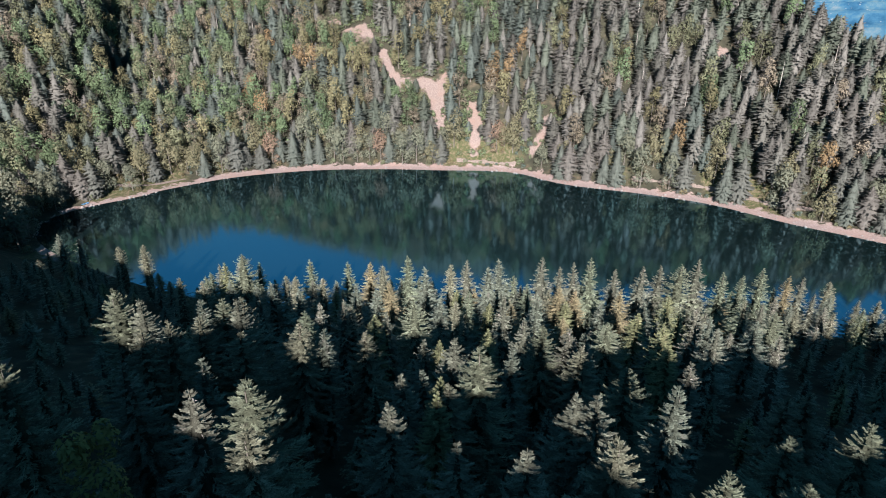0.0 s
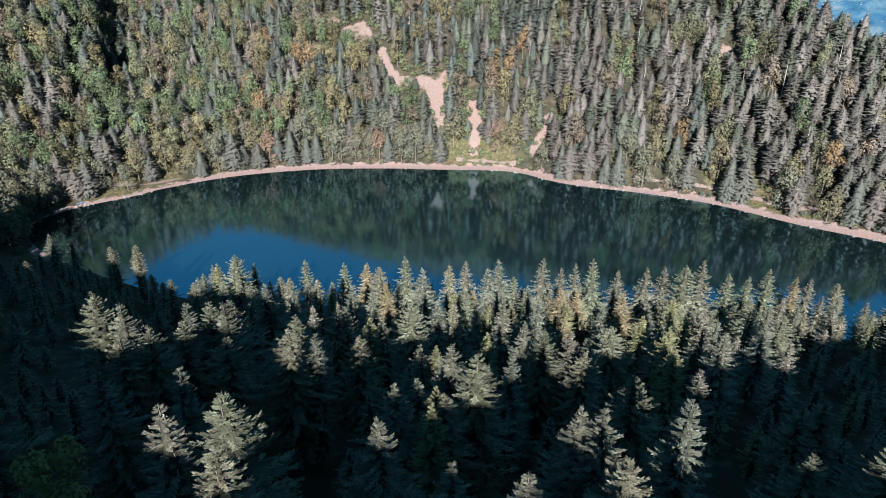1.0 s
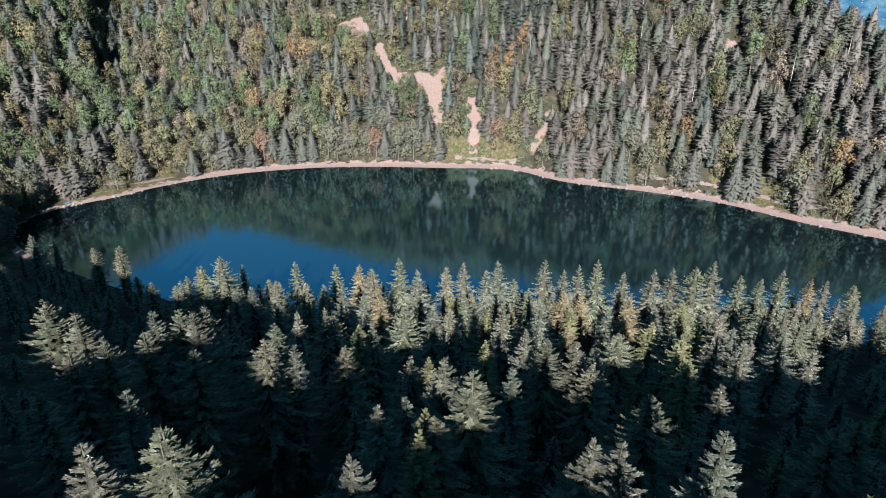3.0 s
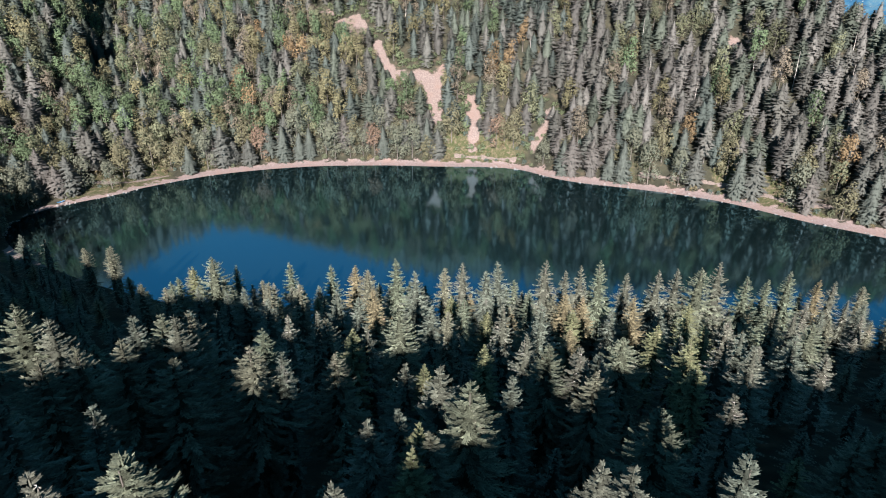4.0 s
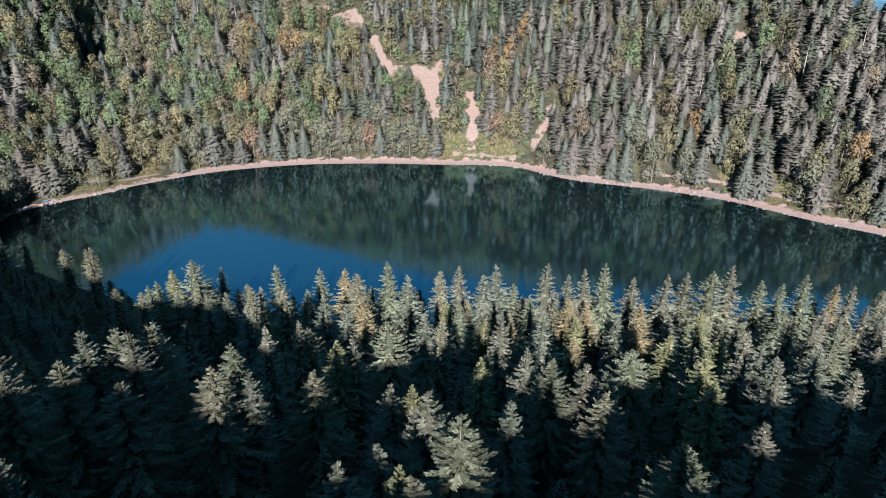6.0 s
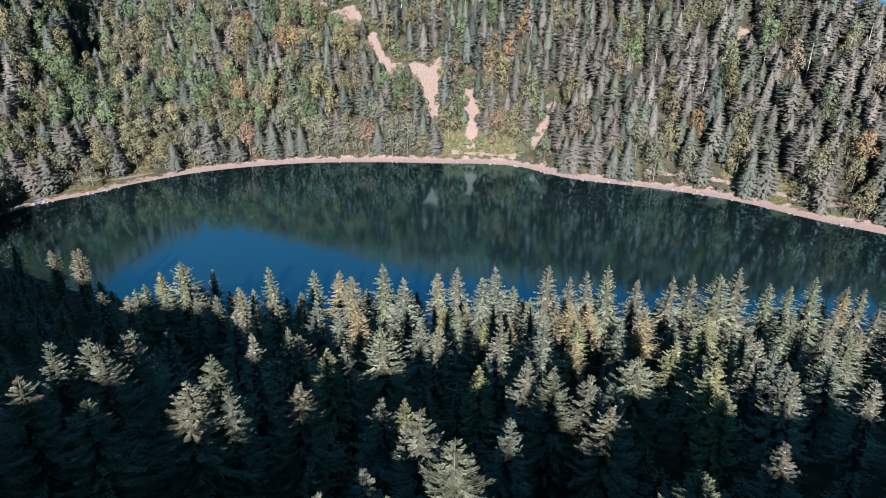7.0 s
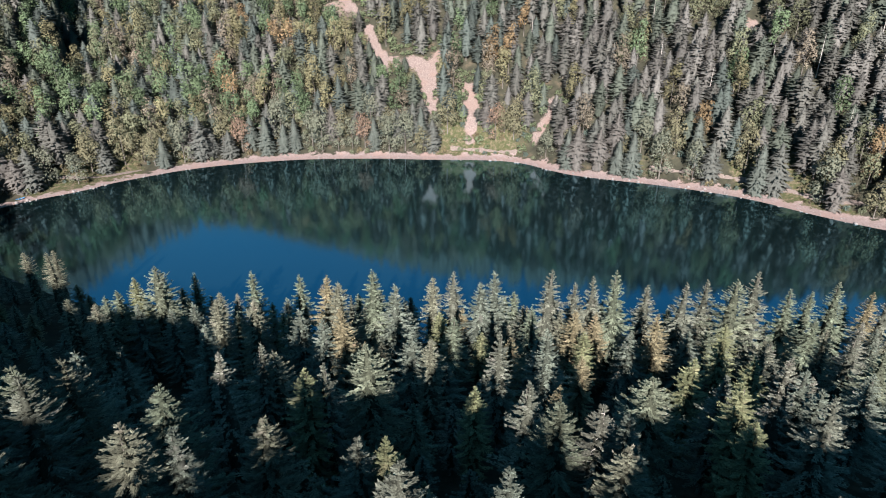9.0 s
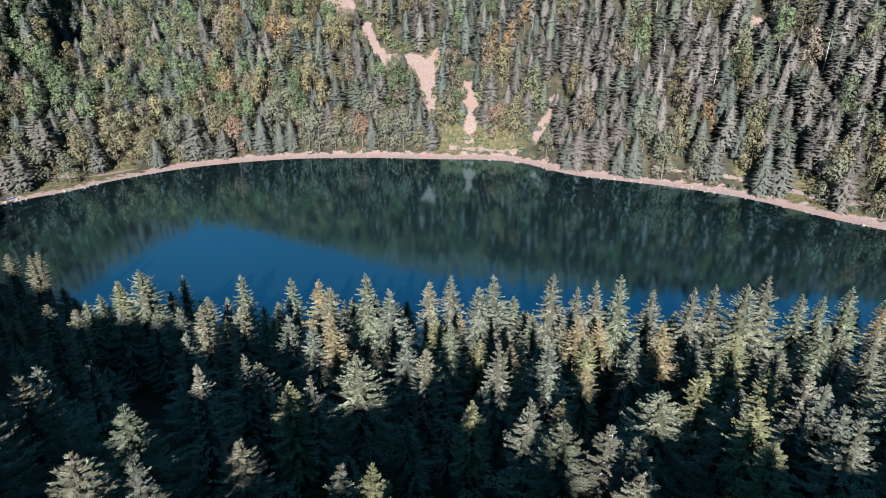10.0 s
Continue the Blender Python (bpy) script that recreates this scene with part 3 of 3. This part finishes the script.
leafy = tree_thing("broadleaf_tree", "broadleaf tree with yellow turning leaves among the firs", "tree", "", broadleaf(140, 24, 2.7, 1800, 0.26), LEAF, trunk_arrays(18, 0.3), (1.3, 1.1, 0.6))
MODELS["l", 2] = [[leafy, 0]]
placed = []


def put_near(x, y, top, kind, close):
    z = float(land(x, y)[0])
    k = (top - z) / 24.0
    w = rng.uniform(0.9, 1.12) * (0.35 + 0.65 * k)
    m = pose(x, y, z - 0.2, rng.uniform(-1.5, 1.5), rng.uniform(-1.5, 1.5), rng.uniform(0, 360)) @ Matrix.Diagonal((w, w, k, 1))
    choice = MODELS[kind, close]
    model = choice[rng.randint(len(choice))]
    ob = copy_thing(model[0], m) if model[1] else model[0]
    ob.matrix_basis = m
    model[1] += 1
    placed.append((x, y))


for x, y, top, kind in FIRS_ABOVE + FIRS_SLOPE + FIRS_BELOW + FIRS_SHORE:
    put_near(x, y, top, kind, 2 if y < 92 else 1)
# trees between them: close-set above the shore, lower and mostly in shade further up
tx, ty = rng.uniform(-140, 150, 14000), rng.uniform(20, 205, 14000)
tz, ts = land(tx, ty)
for low, high, gap, most, short, tall, model in ((0, 40, 5.0, 135, 14.5, 21.0, 1), (40, 74, 5.6, 70, 11.5, 16.5, 1), (74, 102, 6.2, 60, 11.0, 16.0, 0), (102, 400, 7.2, 60, 7.0, 12.0, 0)):
    count = 0
    for x, y, z, s in zip(tx, ty, tz, ts):
        if count == most or abs(x) > 14 + 0.74 * y or s < 4.5 or not low <= s < high or any((x - a) ** 2 + (y - b) ** 2 < gap ** 2 for a, b in placed):
            continue
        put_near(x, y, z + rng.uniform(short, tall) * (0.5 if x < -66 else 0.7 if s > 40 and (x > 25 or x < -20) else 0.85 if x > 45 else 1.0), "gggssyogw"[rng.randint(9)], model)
        count += 1

# woods that nobody could count: joined
def woods(name, label, protos, mats, points, tints):
    VV, FF, TT, II, NN = [], [], [], [], []
    base = 0
    for (x, y, z, k, a), tint in zip(points, tints):
        v, f, ti, nn = protos[rng.randint(len(protos))]
        c, s = math.cos(a), math.sin(a)
        w = v * (k * 0.6 + 0.4, k * 0.6 + 0.4, k)
        NN.append(np.stack([nn[:, 0] * c - nn[:, 1] * s, nn[:, 0] * s + nn[:, 1] * c, nn[:, 2]], -1))
        VV.append(np.stack([w[:, 0] * c - w[:, 1] * s + x, w[:, 0] * s + w[:, 1] * c + y, w[:, 2] + z], -1))
        FF.append(f + base)
        TT.append(np.tile(np.array((*tint, 1.0)), (len(v), 1)))
        II.append(ti)
        base += len(v)
    me = mesh_of(name, np.concatenate(VV), np.concatenate(FF), mats, tint=np.concatenate(TT), index=np.concatenate(II), normals=np.concatenate(NN))
    return tagged(new(name, me), label, "woods", kind="stuff")


def proto(crown, trunk):
    v = np.concatenate([crown[0], trunk[0]])
    f = np.concatenate([crown[1], trunk[1] + len(crown[0])])
    return v, f, np.array([0] * len(crown[1]) + [1] * len(trunk[1])), np.concatenate([crown[2], trunk[2]])


far_firs = [proto(massed_fir(60 + i, 22.5, 4.7 + 0.4 * (i % 3), 1.05, 10, base=0.03 + 0.04 * (i % 3), slim=0.56 + 0.05 * (i % 4), fine=1), trunk_arrays(22, 0.26, 4)) for i in range(9)]
thin_firs = [proto(massed_fir(160 + i, 23.5, 4.8, 1.15, 10, base=0.14, slim=0.5, thin=0.2, share=0.75), trunk_arrays(22, 0.26, 4)) for i in range(4)]
plain_firs = [proto(massed_fir(70 + i, 25, 5.2, 2.6, 7, slim=0.48, fine=0), trunk_arrays(25, 0.3, 4)) for i in range(3)]
far_leaf = [proto(broadleaf(80 + i, 19 + i % 4, 4.0 + 0.4 * (i % 3), 740, 0.47), trunk_arrays(13, 0.25, 4)) for i in range(8)]


def scatter(x0, x1, y0, y1, gap, tries, keep):
    """Places at least a gap apart."""
    cells = {}
    for x, y in zip(rng.uniform(x0, x1, tries), rng.uniform(y0, y1, tries)):
        if not keep(x, y):
            continue
        key = (int(x // gap), int(y // gap))
        if any((x - a) ** 2 + (y - b) ** 2 < gap * gap for u in (-1, 0, 1) for v in (-1, 0, 1) for a, b in cells.get((key[0] + u, key[1] + v), [])):
            continue
        cells.setdefault(key, []).append((x, y))
    return np.array([p for c in cells.values() for p in c])


# beyond the view of the near slope: the hill behind and beside the camera
hill = scatter(-220, 230, -30, 235, 9.5, 9000, lambda x, y: (abs(x) > 14 + 0.74 * max(y, 0) or y < 20) and y < 225 - 0.1 * abs(x))
hz, hs = land(hill[:, 0], hill[:, 1])
back = [(x, y, z, rng.uniform(0.7, 0.95), rng.uniform(0, 6.28)) for (x, y), z, s in zip(hill, hz, hs) if s > 6]
woods("hill_woods", "fir woods on the hill behind the near slope", plain_firs, [FAR_FIR, BARK], back, [(1, 1, 1)] * len(back))

fir_at, fir_tint, leaf_at, leaf_tint, top_at, thin_at, thin_tint = [], [], [], [], [], [], []
P = scatter(-330, 290, 205, 600, 5.7, 40000, lambda x, y: y > 335 - 0.85 * abs(x) and abs(x) < 70 + 0.74 * y)
margin = scatter(-200, 205, 225, 366, 4.7, 16000, lambda x, y: y > 335 - 0.85 * abs(x))
P = np.concatenate([P[land(P[:, 0], P[:, 1])[1] > 21], margin[land(margin[:, 0], margin[:, 1])[1] < 21]])
PZ, PS = land(P[:, 0], P[:, 1])
bare = edge_of(P[:, 0], P[:, 1], SCREE)
path_gap = to_line(P[:, 0], P[:, 1], smooth(TRACK, False, 4))[0]
mixed = ramp01(-P[:, 0] + wave(P[:, 0], P[:, 1], 60, 21) * 40, -60, 40)


def open_below(x, y):
    """How tall a tree may grow below the open scree, where the slides keep the wood young."""
    tall = 40.0
    for ax, ay, bx, by, w in SCREE:
        for u in (0, 0.25, 0.5, 0.75, 1):
            px, py = ax + (bx - ax) * u, ay + (by - ay) * u
            away = py - y
            if abs(x - px * (1 - away / 400)) < w * 0.5 + 1.6 and 0 < away < 24:
                tall = min(tall, 3.0 + 1.0 * away)
    return tall


front = []
patch_a, patch_b = wave(P[:, 0], P[:, 1], 40, 61), wave(P[:, 0], P[:, 1], 55, 62)
for (x, y), z, s, b, mx, pg, pa, pb in zip(P, PZ, PS, bare, mixed, path_gap, patch_a, patch_b):
    on_path = pg < 1.8 and (x > 88 or x < -135 or -2 < x < 45)
    if s < (1.8 if x < -166 and y < 273 else 5.6) or b < 0.8 or on_path or (s < 19 and (125 < x < 165 or -165 < x < -142 or 4 < x < 24) and rng.rand() < 0.2):
        continue
    a = rng.uniform(0, 6.28)
    tall = open_below(x, y)
    leafy = rng.rand() < min(0.62, 0.13 + 0.42 * mx + 0.25 * pa + (0.28 if s < 20 else 0))
    g = rng.uniform(0.7, 1.25)
    if leafy:
        c = rng.rand() * 0.98 + 0.12 * pb - (0.12 if x < -120 else 0)
        hue = (0.80, 1.05, 0.80) if c < 0.25 else (1.0, 1.0, 0.85) if c < 0.5 else (1.22, 1.08, 0.85) if c < 0.75 else (1.3, 1.06, 1.1) if c < 0.95 else (1.5, 1.02, 0.8)
        k = min(rng.uniform(0.75, 1.25), tall / 20)
    else:
        c = rng.rand() + 0.3 * pb + (0.3 if x > 55 else -0.1)
        hue = (0.80, 0.92, 0.92) if c < 0.3 else (0.90, 1.0, 0.90) if c < 0.6 else (1.07, 1.02, 1.02) if c < 0.95 else (1.24, 1.15, 1.18)
        k = min(rng.uniform(0.60, 1.02), tall / 25)
    tint = tuple(g * h for h in hue)
    if k < 0.1:
        continue
    if s < 16:
        front.append((x, y, z, k, a, leafy, tint))
    elif z > 92:
        if rng.rand() < 0.65:
            top_at.append((x, y, z, 0.75 + 0.2 * k, a))
    elif leafy:
        leaf_at.append((x, y, z, k, a))
        leaf_tint.append(tint)
    elif tint[0] > 1.15 and rng.rand() < 0.45:
        thin_at.append((x, y, z, k, a))
        thin_tint.append(tint)
    else:
        fir_at.append((x, y, z, k, a))
        fir_tint.append(tint)

# the front row along the far shore: trees of their own
ROW = {}
for leafy in (True, False):
    ROW[leafy] = []
    colours = [((1.0, 1.0, 1.0), "green"), ((1.12, 1.0, 0.85), "yellow-green"), ((1.5, 1.0, 1.0), "rust-brown turning")] if leafy else \
        [((1.0, 1.0, 1.0), "grey-green"), ((1.2, 1.08, 1.1), "pale grey"), ((0.95, 1.03, 1.0), "blue-green")]
    for i, (tint, word) in enumerate(colours):
        if leafy:
            ROW[leafy].append([tree_thing("broadleaf_tree", word + " broadleaf tree beside the gravel beach", "tree", "broadleaf trees along the far shore",
                                          broadleaf(90 + i, 19, 4.9, 1100, 0.46), LEAF, trunk_arrays(13, 0.25, 6), tint), 0])
        else:
            ROW[leafy].append([tree_thing("shore_fir", word + " fir standing beside the gravel beach", "tree", "firs along the far shore",
                                          massed_fir(95 + i, 22.5, 5.3, 0.95, 12, base=0.02, slim=0.54, fine=3), FAR_FIR, trunk_arrays(22, 0.28, 6), tint), 0])
for x, y, z, k, a, leafy, tint in front:
    model = ROW[leafy][2 if tint[0] > 1.4 * tint[1] else rng.randint(2)] if leafy else ROW[leafy][rng.randint(3)]
    m = pose(x, y, z - 0.2, 0, 0, math.degrees(a)) @ Matrix.Diagonal((0.5 + 0.5 * k, 0.5 + 0.5 * k, k, 1))
    ob = copy_thing(model[0], m) if model[1] else model[0]
    ob.matrix_basis = m
    model[1] += 1
woods("ridge_woods", "fir woods along the ridge", plain_firs, [FAR_FIR, BARK], top_at, [(1, 1, 1)] * len(top_at))
woods("fir_woods", "dense grey-green fir woods covering the far slope", far_firs, [FAR_FIR, BARK], fir_at, fir_tint)
woods("thin_fir_woods", "pale grey-brown thinning firs on the far slope", thin_firs, [FAR_FIR, BARK], thin_at, thin_tint)
woods("broadleaf_woods", "green and turning broadleaf trees among the firs", far_leaf, [LEAF, BARK], leaf_at, leaf_tint)

# low bushes between the beach and the wood
BUSH = []
for i, (tint, word) in enumerate([((1.0, 1.05, 0.9), "bright green"), ((1.25, 1.0, 0.8), "olive"), ((0.75, 0.95, 1.1), "dark green")]):
    v, f, out = broadleaf(120 + i, 3.2, 1.7, 220, 0.3)
    bush = tagged(new("bush"), word + " bush at the back of the gravel beach", "bush", "bushes along the far shore")
    part("leaves", tinted(mesh_of("leaves", v, f, [LEAF], normals=out), tint), bush)
    part("stem", mesh_of("stem", *trunk_arrays(2.2, 0.08, 4)[:2], [BARK]), bush)
    BUSH.append([bush, 0])
B = scatter(-185, 200, 225, 366, 3.0, 12000, lambda x, y: y > 225)
BZ, BS = land(B[:, 0], B[:, 1])
trail = to_line(B[:, 0], B[:, 1], smooth(TRACK, False, 4))[0]
clump = wave(B[:, 0], B[:, 1], 25, 41)
for (x, y), z, s, g, cl in zip(B, BZ, BS, trail, clump):
    if not 5.8 < s < 19:
        continue
    if g < 1.8 or cl + rng.uniform(-0.5, 0.5) < -0.15 - (0.5 if s > 10 else 0) or min((x - a) ** 2 + (y - b) ** 2 for a, b, *_ in front) < 4:
        continue
    model = BUSH[rng.randint(3)]
    k = rng.uniform(0.5, 1.25)
    m = pose(x, y, z - 0.15, 0, 0, rng.uniform(0, 360)) @ Matrix.Diagonal((k, k, k * rng.uniform(0.7, 1.1), 1))
    ob = copy_thing(model[0], m) if model[1] else model[0]
    ob.matrix_basis = m
    model[1] += 1

# young growth round the scree
v, f, out = broadleaf(131, 3.4, 1.9, 150, 0.38)
sapling = tagged(new("bush"), "low green bush growing beside the bare scree", "bush", "bushes round the scree")
part("leaves", tinted(mesh_of("leaves", v, f, [LEAF], normals=out), (0.95, 1.1, 0.85)), sapling)
part("stem", mesh_of("stem", *trunk_arrays(2.2, 0.08, 4)[:2], [BARK]), sapling)
G = scatter(-95, 65, 345, 448, 3.3, 9000, lambda x, y: True)
used = 0
for (x, y), z, e in zip(G, land(G[:, 0], G[:, 1])[0], edge_of(G[:, 0], G[:, 1], SCREE)):
    if not 0.6 < e < 7.5 or used == 260:
        continue
    k = rng.uniform(0.6, 1.7)
    m = pose(x, y, z - 0.15, 0, 0, rng.uniform(0, 360)) @ Matrix.Diagonal((k, k, k * rng.uniform(0.7, 1.2), 1))
    ob = copy_thing(sapling, m) if used else sapling
    ob.matrix_basis = m
    used += 1

# dead grey trunks that stand among the firs of the far slope
snag = tagged(new("dead_tree"), "dead bare grey trunk standing among the firs", "tree", "dead trees on the far slope")
part("trunk", mesh_of("trunk", *trunk_arrays(24, 0.26, 5, top=0.98)[:2], [BARE_WOOD]), snag)
tagged(part("deadwood", mesh_of("deadwood", *bare_boughs(150, 24, 26, 1.1, low=0.3), [BARE_WOOD]), snag), kind="stuff")
used = 0
S = scatter(-230, 215, 260, 460, 17, 3000, lambda x, y: x > 40 or (x + y) % 9 < 1)
for (x, y), z, s in zip(S, *land(S[:, 0], S[:, 1])):
    if s < 24 or z > 88 or used == 34 or edge_of(np.array(x), np.array(y), SCREE) < 12:
        continue
    m = pose(x, y, z - 0.3, rng.uniform(-1.5, 1.5), rng.uniform(-1.5, 1.5), rng.uniform(0, 360)) @ Matrix.Diagonal((1, 1, rng.uniform(0.6, 0.9), 1))
    ob = copy_thing(snag, m) if used else snag
    ob.matrix_basis = m
    used += 1

# stones on the beach
n = Nodes("pale_stone")
STONE = n.finish(n.ramp(n.noise(2.5, 5), (0.3, (0.10, 0.085, 0.08)), (0.7, (0.24, 0.21, 0.20))), 0.9)


def stone_mesh(seed):
    r = np.random.RandomState(seed)
    bm = bmesh.new()
    bmesh.ops.create_icosphere(bm, subdivisions=2, radius=0.5)
    for v in bm.verts:
        v.co *= 1 + 0.35 * noise.noise(v.co * 2.2 + Vector((seed * 3.1, 0, 0)))
        v.co.z *= 0.65
    me = bpy.data.meshes.new("boulder")
    bm.to_mesh(me)
    bm.free()
    me.materials.append(STONE)
    return me


STONES = [stone_mesh(i) for i in range(4)]
shore_pts = [v for v in SHORE_LINE if v[1] > 238]
for i in range(280):
    k = rng.randint(len(shore_pts) - 1)
    if -120 < shore_pts[k][0] < 20 and rng.rand() < 0.6:
        continue
    p = shore_pts[k] + (shore_pts[k + 1] - shore_pts[k]) * rng.rand() + np.array((rng.uniform(-1, 1), rng.uniform(-1.0, 3.0)))
    size = rng.uniform(0.4, 1.0) if rng.rand() < 0.93 else 1.5
    ob = tagged(new("boulder", STONES[i % 4]), "pale weathered boulder at the water's edge", "boulder", "boulders along the far shore")
    ob.matrix_basis = pose(p[0], p[1], float(land(p[0], p[1])[0]) + 0.1 * size, 0, 0, rng.uniform(0, 360)) @ Matrix.Diagonal((size, size * rng.uniform(0.6, 1), size, 1))

# a small blue boat pulled up at the lake's left end
n = Nodes("blue_hull")
HULL = n.finish(n.ramp(n.noise(1.5, 3), (0.3, (0.03, 0.16, 0.36)), (0.7, (0.05, 0.24, 0.48))), 0.4, 0.5)
bm = bmesh.new()
rings = []
for i in range(9):
    t = i / 8 * 2 - 1
    w = 0.62 * (1 - t * t) ** 0.5 + 0.02
    rings.append([bm.verts.new((t * 1.7, w * math.sin(a), 0.42 - 0.42 * math.cos(a) * (1 - 0.5 * abs(t) ** 3) + 0.16 * t * t)) for a in (-1.45, -0.9, -0.4, 0, 0.4, 0.9, 1.45)])
for a, b in zip(rings, rings[1:]):
    for i in range(6):
        bm.faces.new((a[i], a[i + 1], b[i + 1], b[i]))
bmesh.ops.solidify(bm, geom=bm.faces[:], thickness=0.05)
hull = bpy.data.meshes.new("hull")
bm.to_mesh(hull)
bm.free()
hull.materials.append(HULL)
boat = tagged(new("rowing_boat"), "small bright blue rowing boat pulled up on the stones", "boat")
part("hull", hull, boat)
for dx in (-0.7, 0.5):
    bm = bmesh.new()
    bmesh.ops.create_cube(bm, size=1.0, matrix=Matrix.Translation((dx, 0, 0.34)) @ Matrix.Diagonal((0.25, 0.9, 0.05, 1)))
    bmesh.ops.bevel(bm, geom=bm.edges[:], offset=0.012, segments=1, affect="EDGES")
    bench = bpy.data.meshes.new("bench")
    bm.to_mesh(bench)
    bm.free()
    bench.materials.append(BARE_WOOD)
    part("bench", bench, boat)
boat.matrix_basis = pose(-173.5, 281.5, float(land(-173.5, 281.5)[0]) + 0.05, 4, 0, 50)

# the valley far beyond the ridge, its haze painted blue
bx, by = np.meshgrid(np.linspace(260, 4200, 60), np.linspace(420, 4300, 60))
bz = -95 + 12 * wave(bx, by, 900, 31) + (by - 700) * 0.012
ids = np.arange(3600).reshape(60, 60)
quads = np.stack([ids[:-1, :-1], ids[:-1, 1:], ids[1:, 1:], ids[1:, :-1]], -1).reshape(-1, 4)
tagged(new("backdrop", mesh_of("backdrop", np.stack([bx, by, bz], -1).reshape(-1, 3), quads, [HAZY_VALLEY], True)), "distant valley with fields and woods, haze painted in blue", "distance", kind="structure")
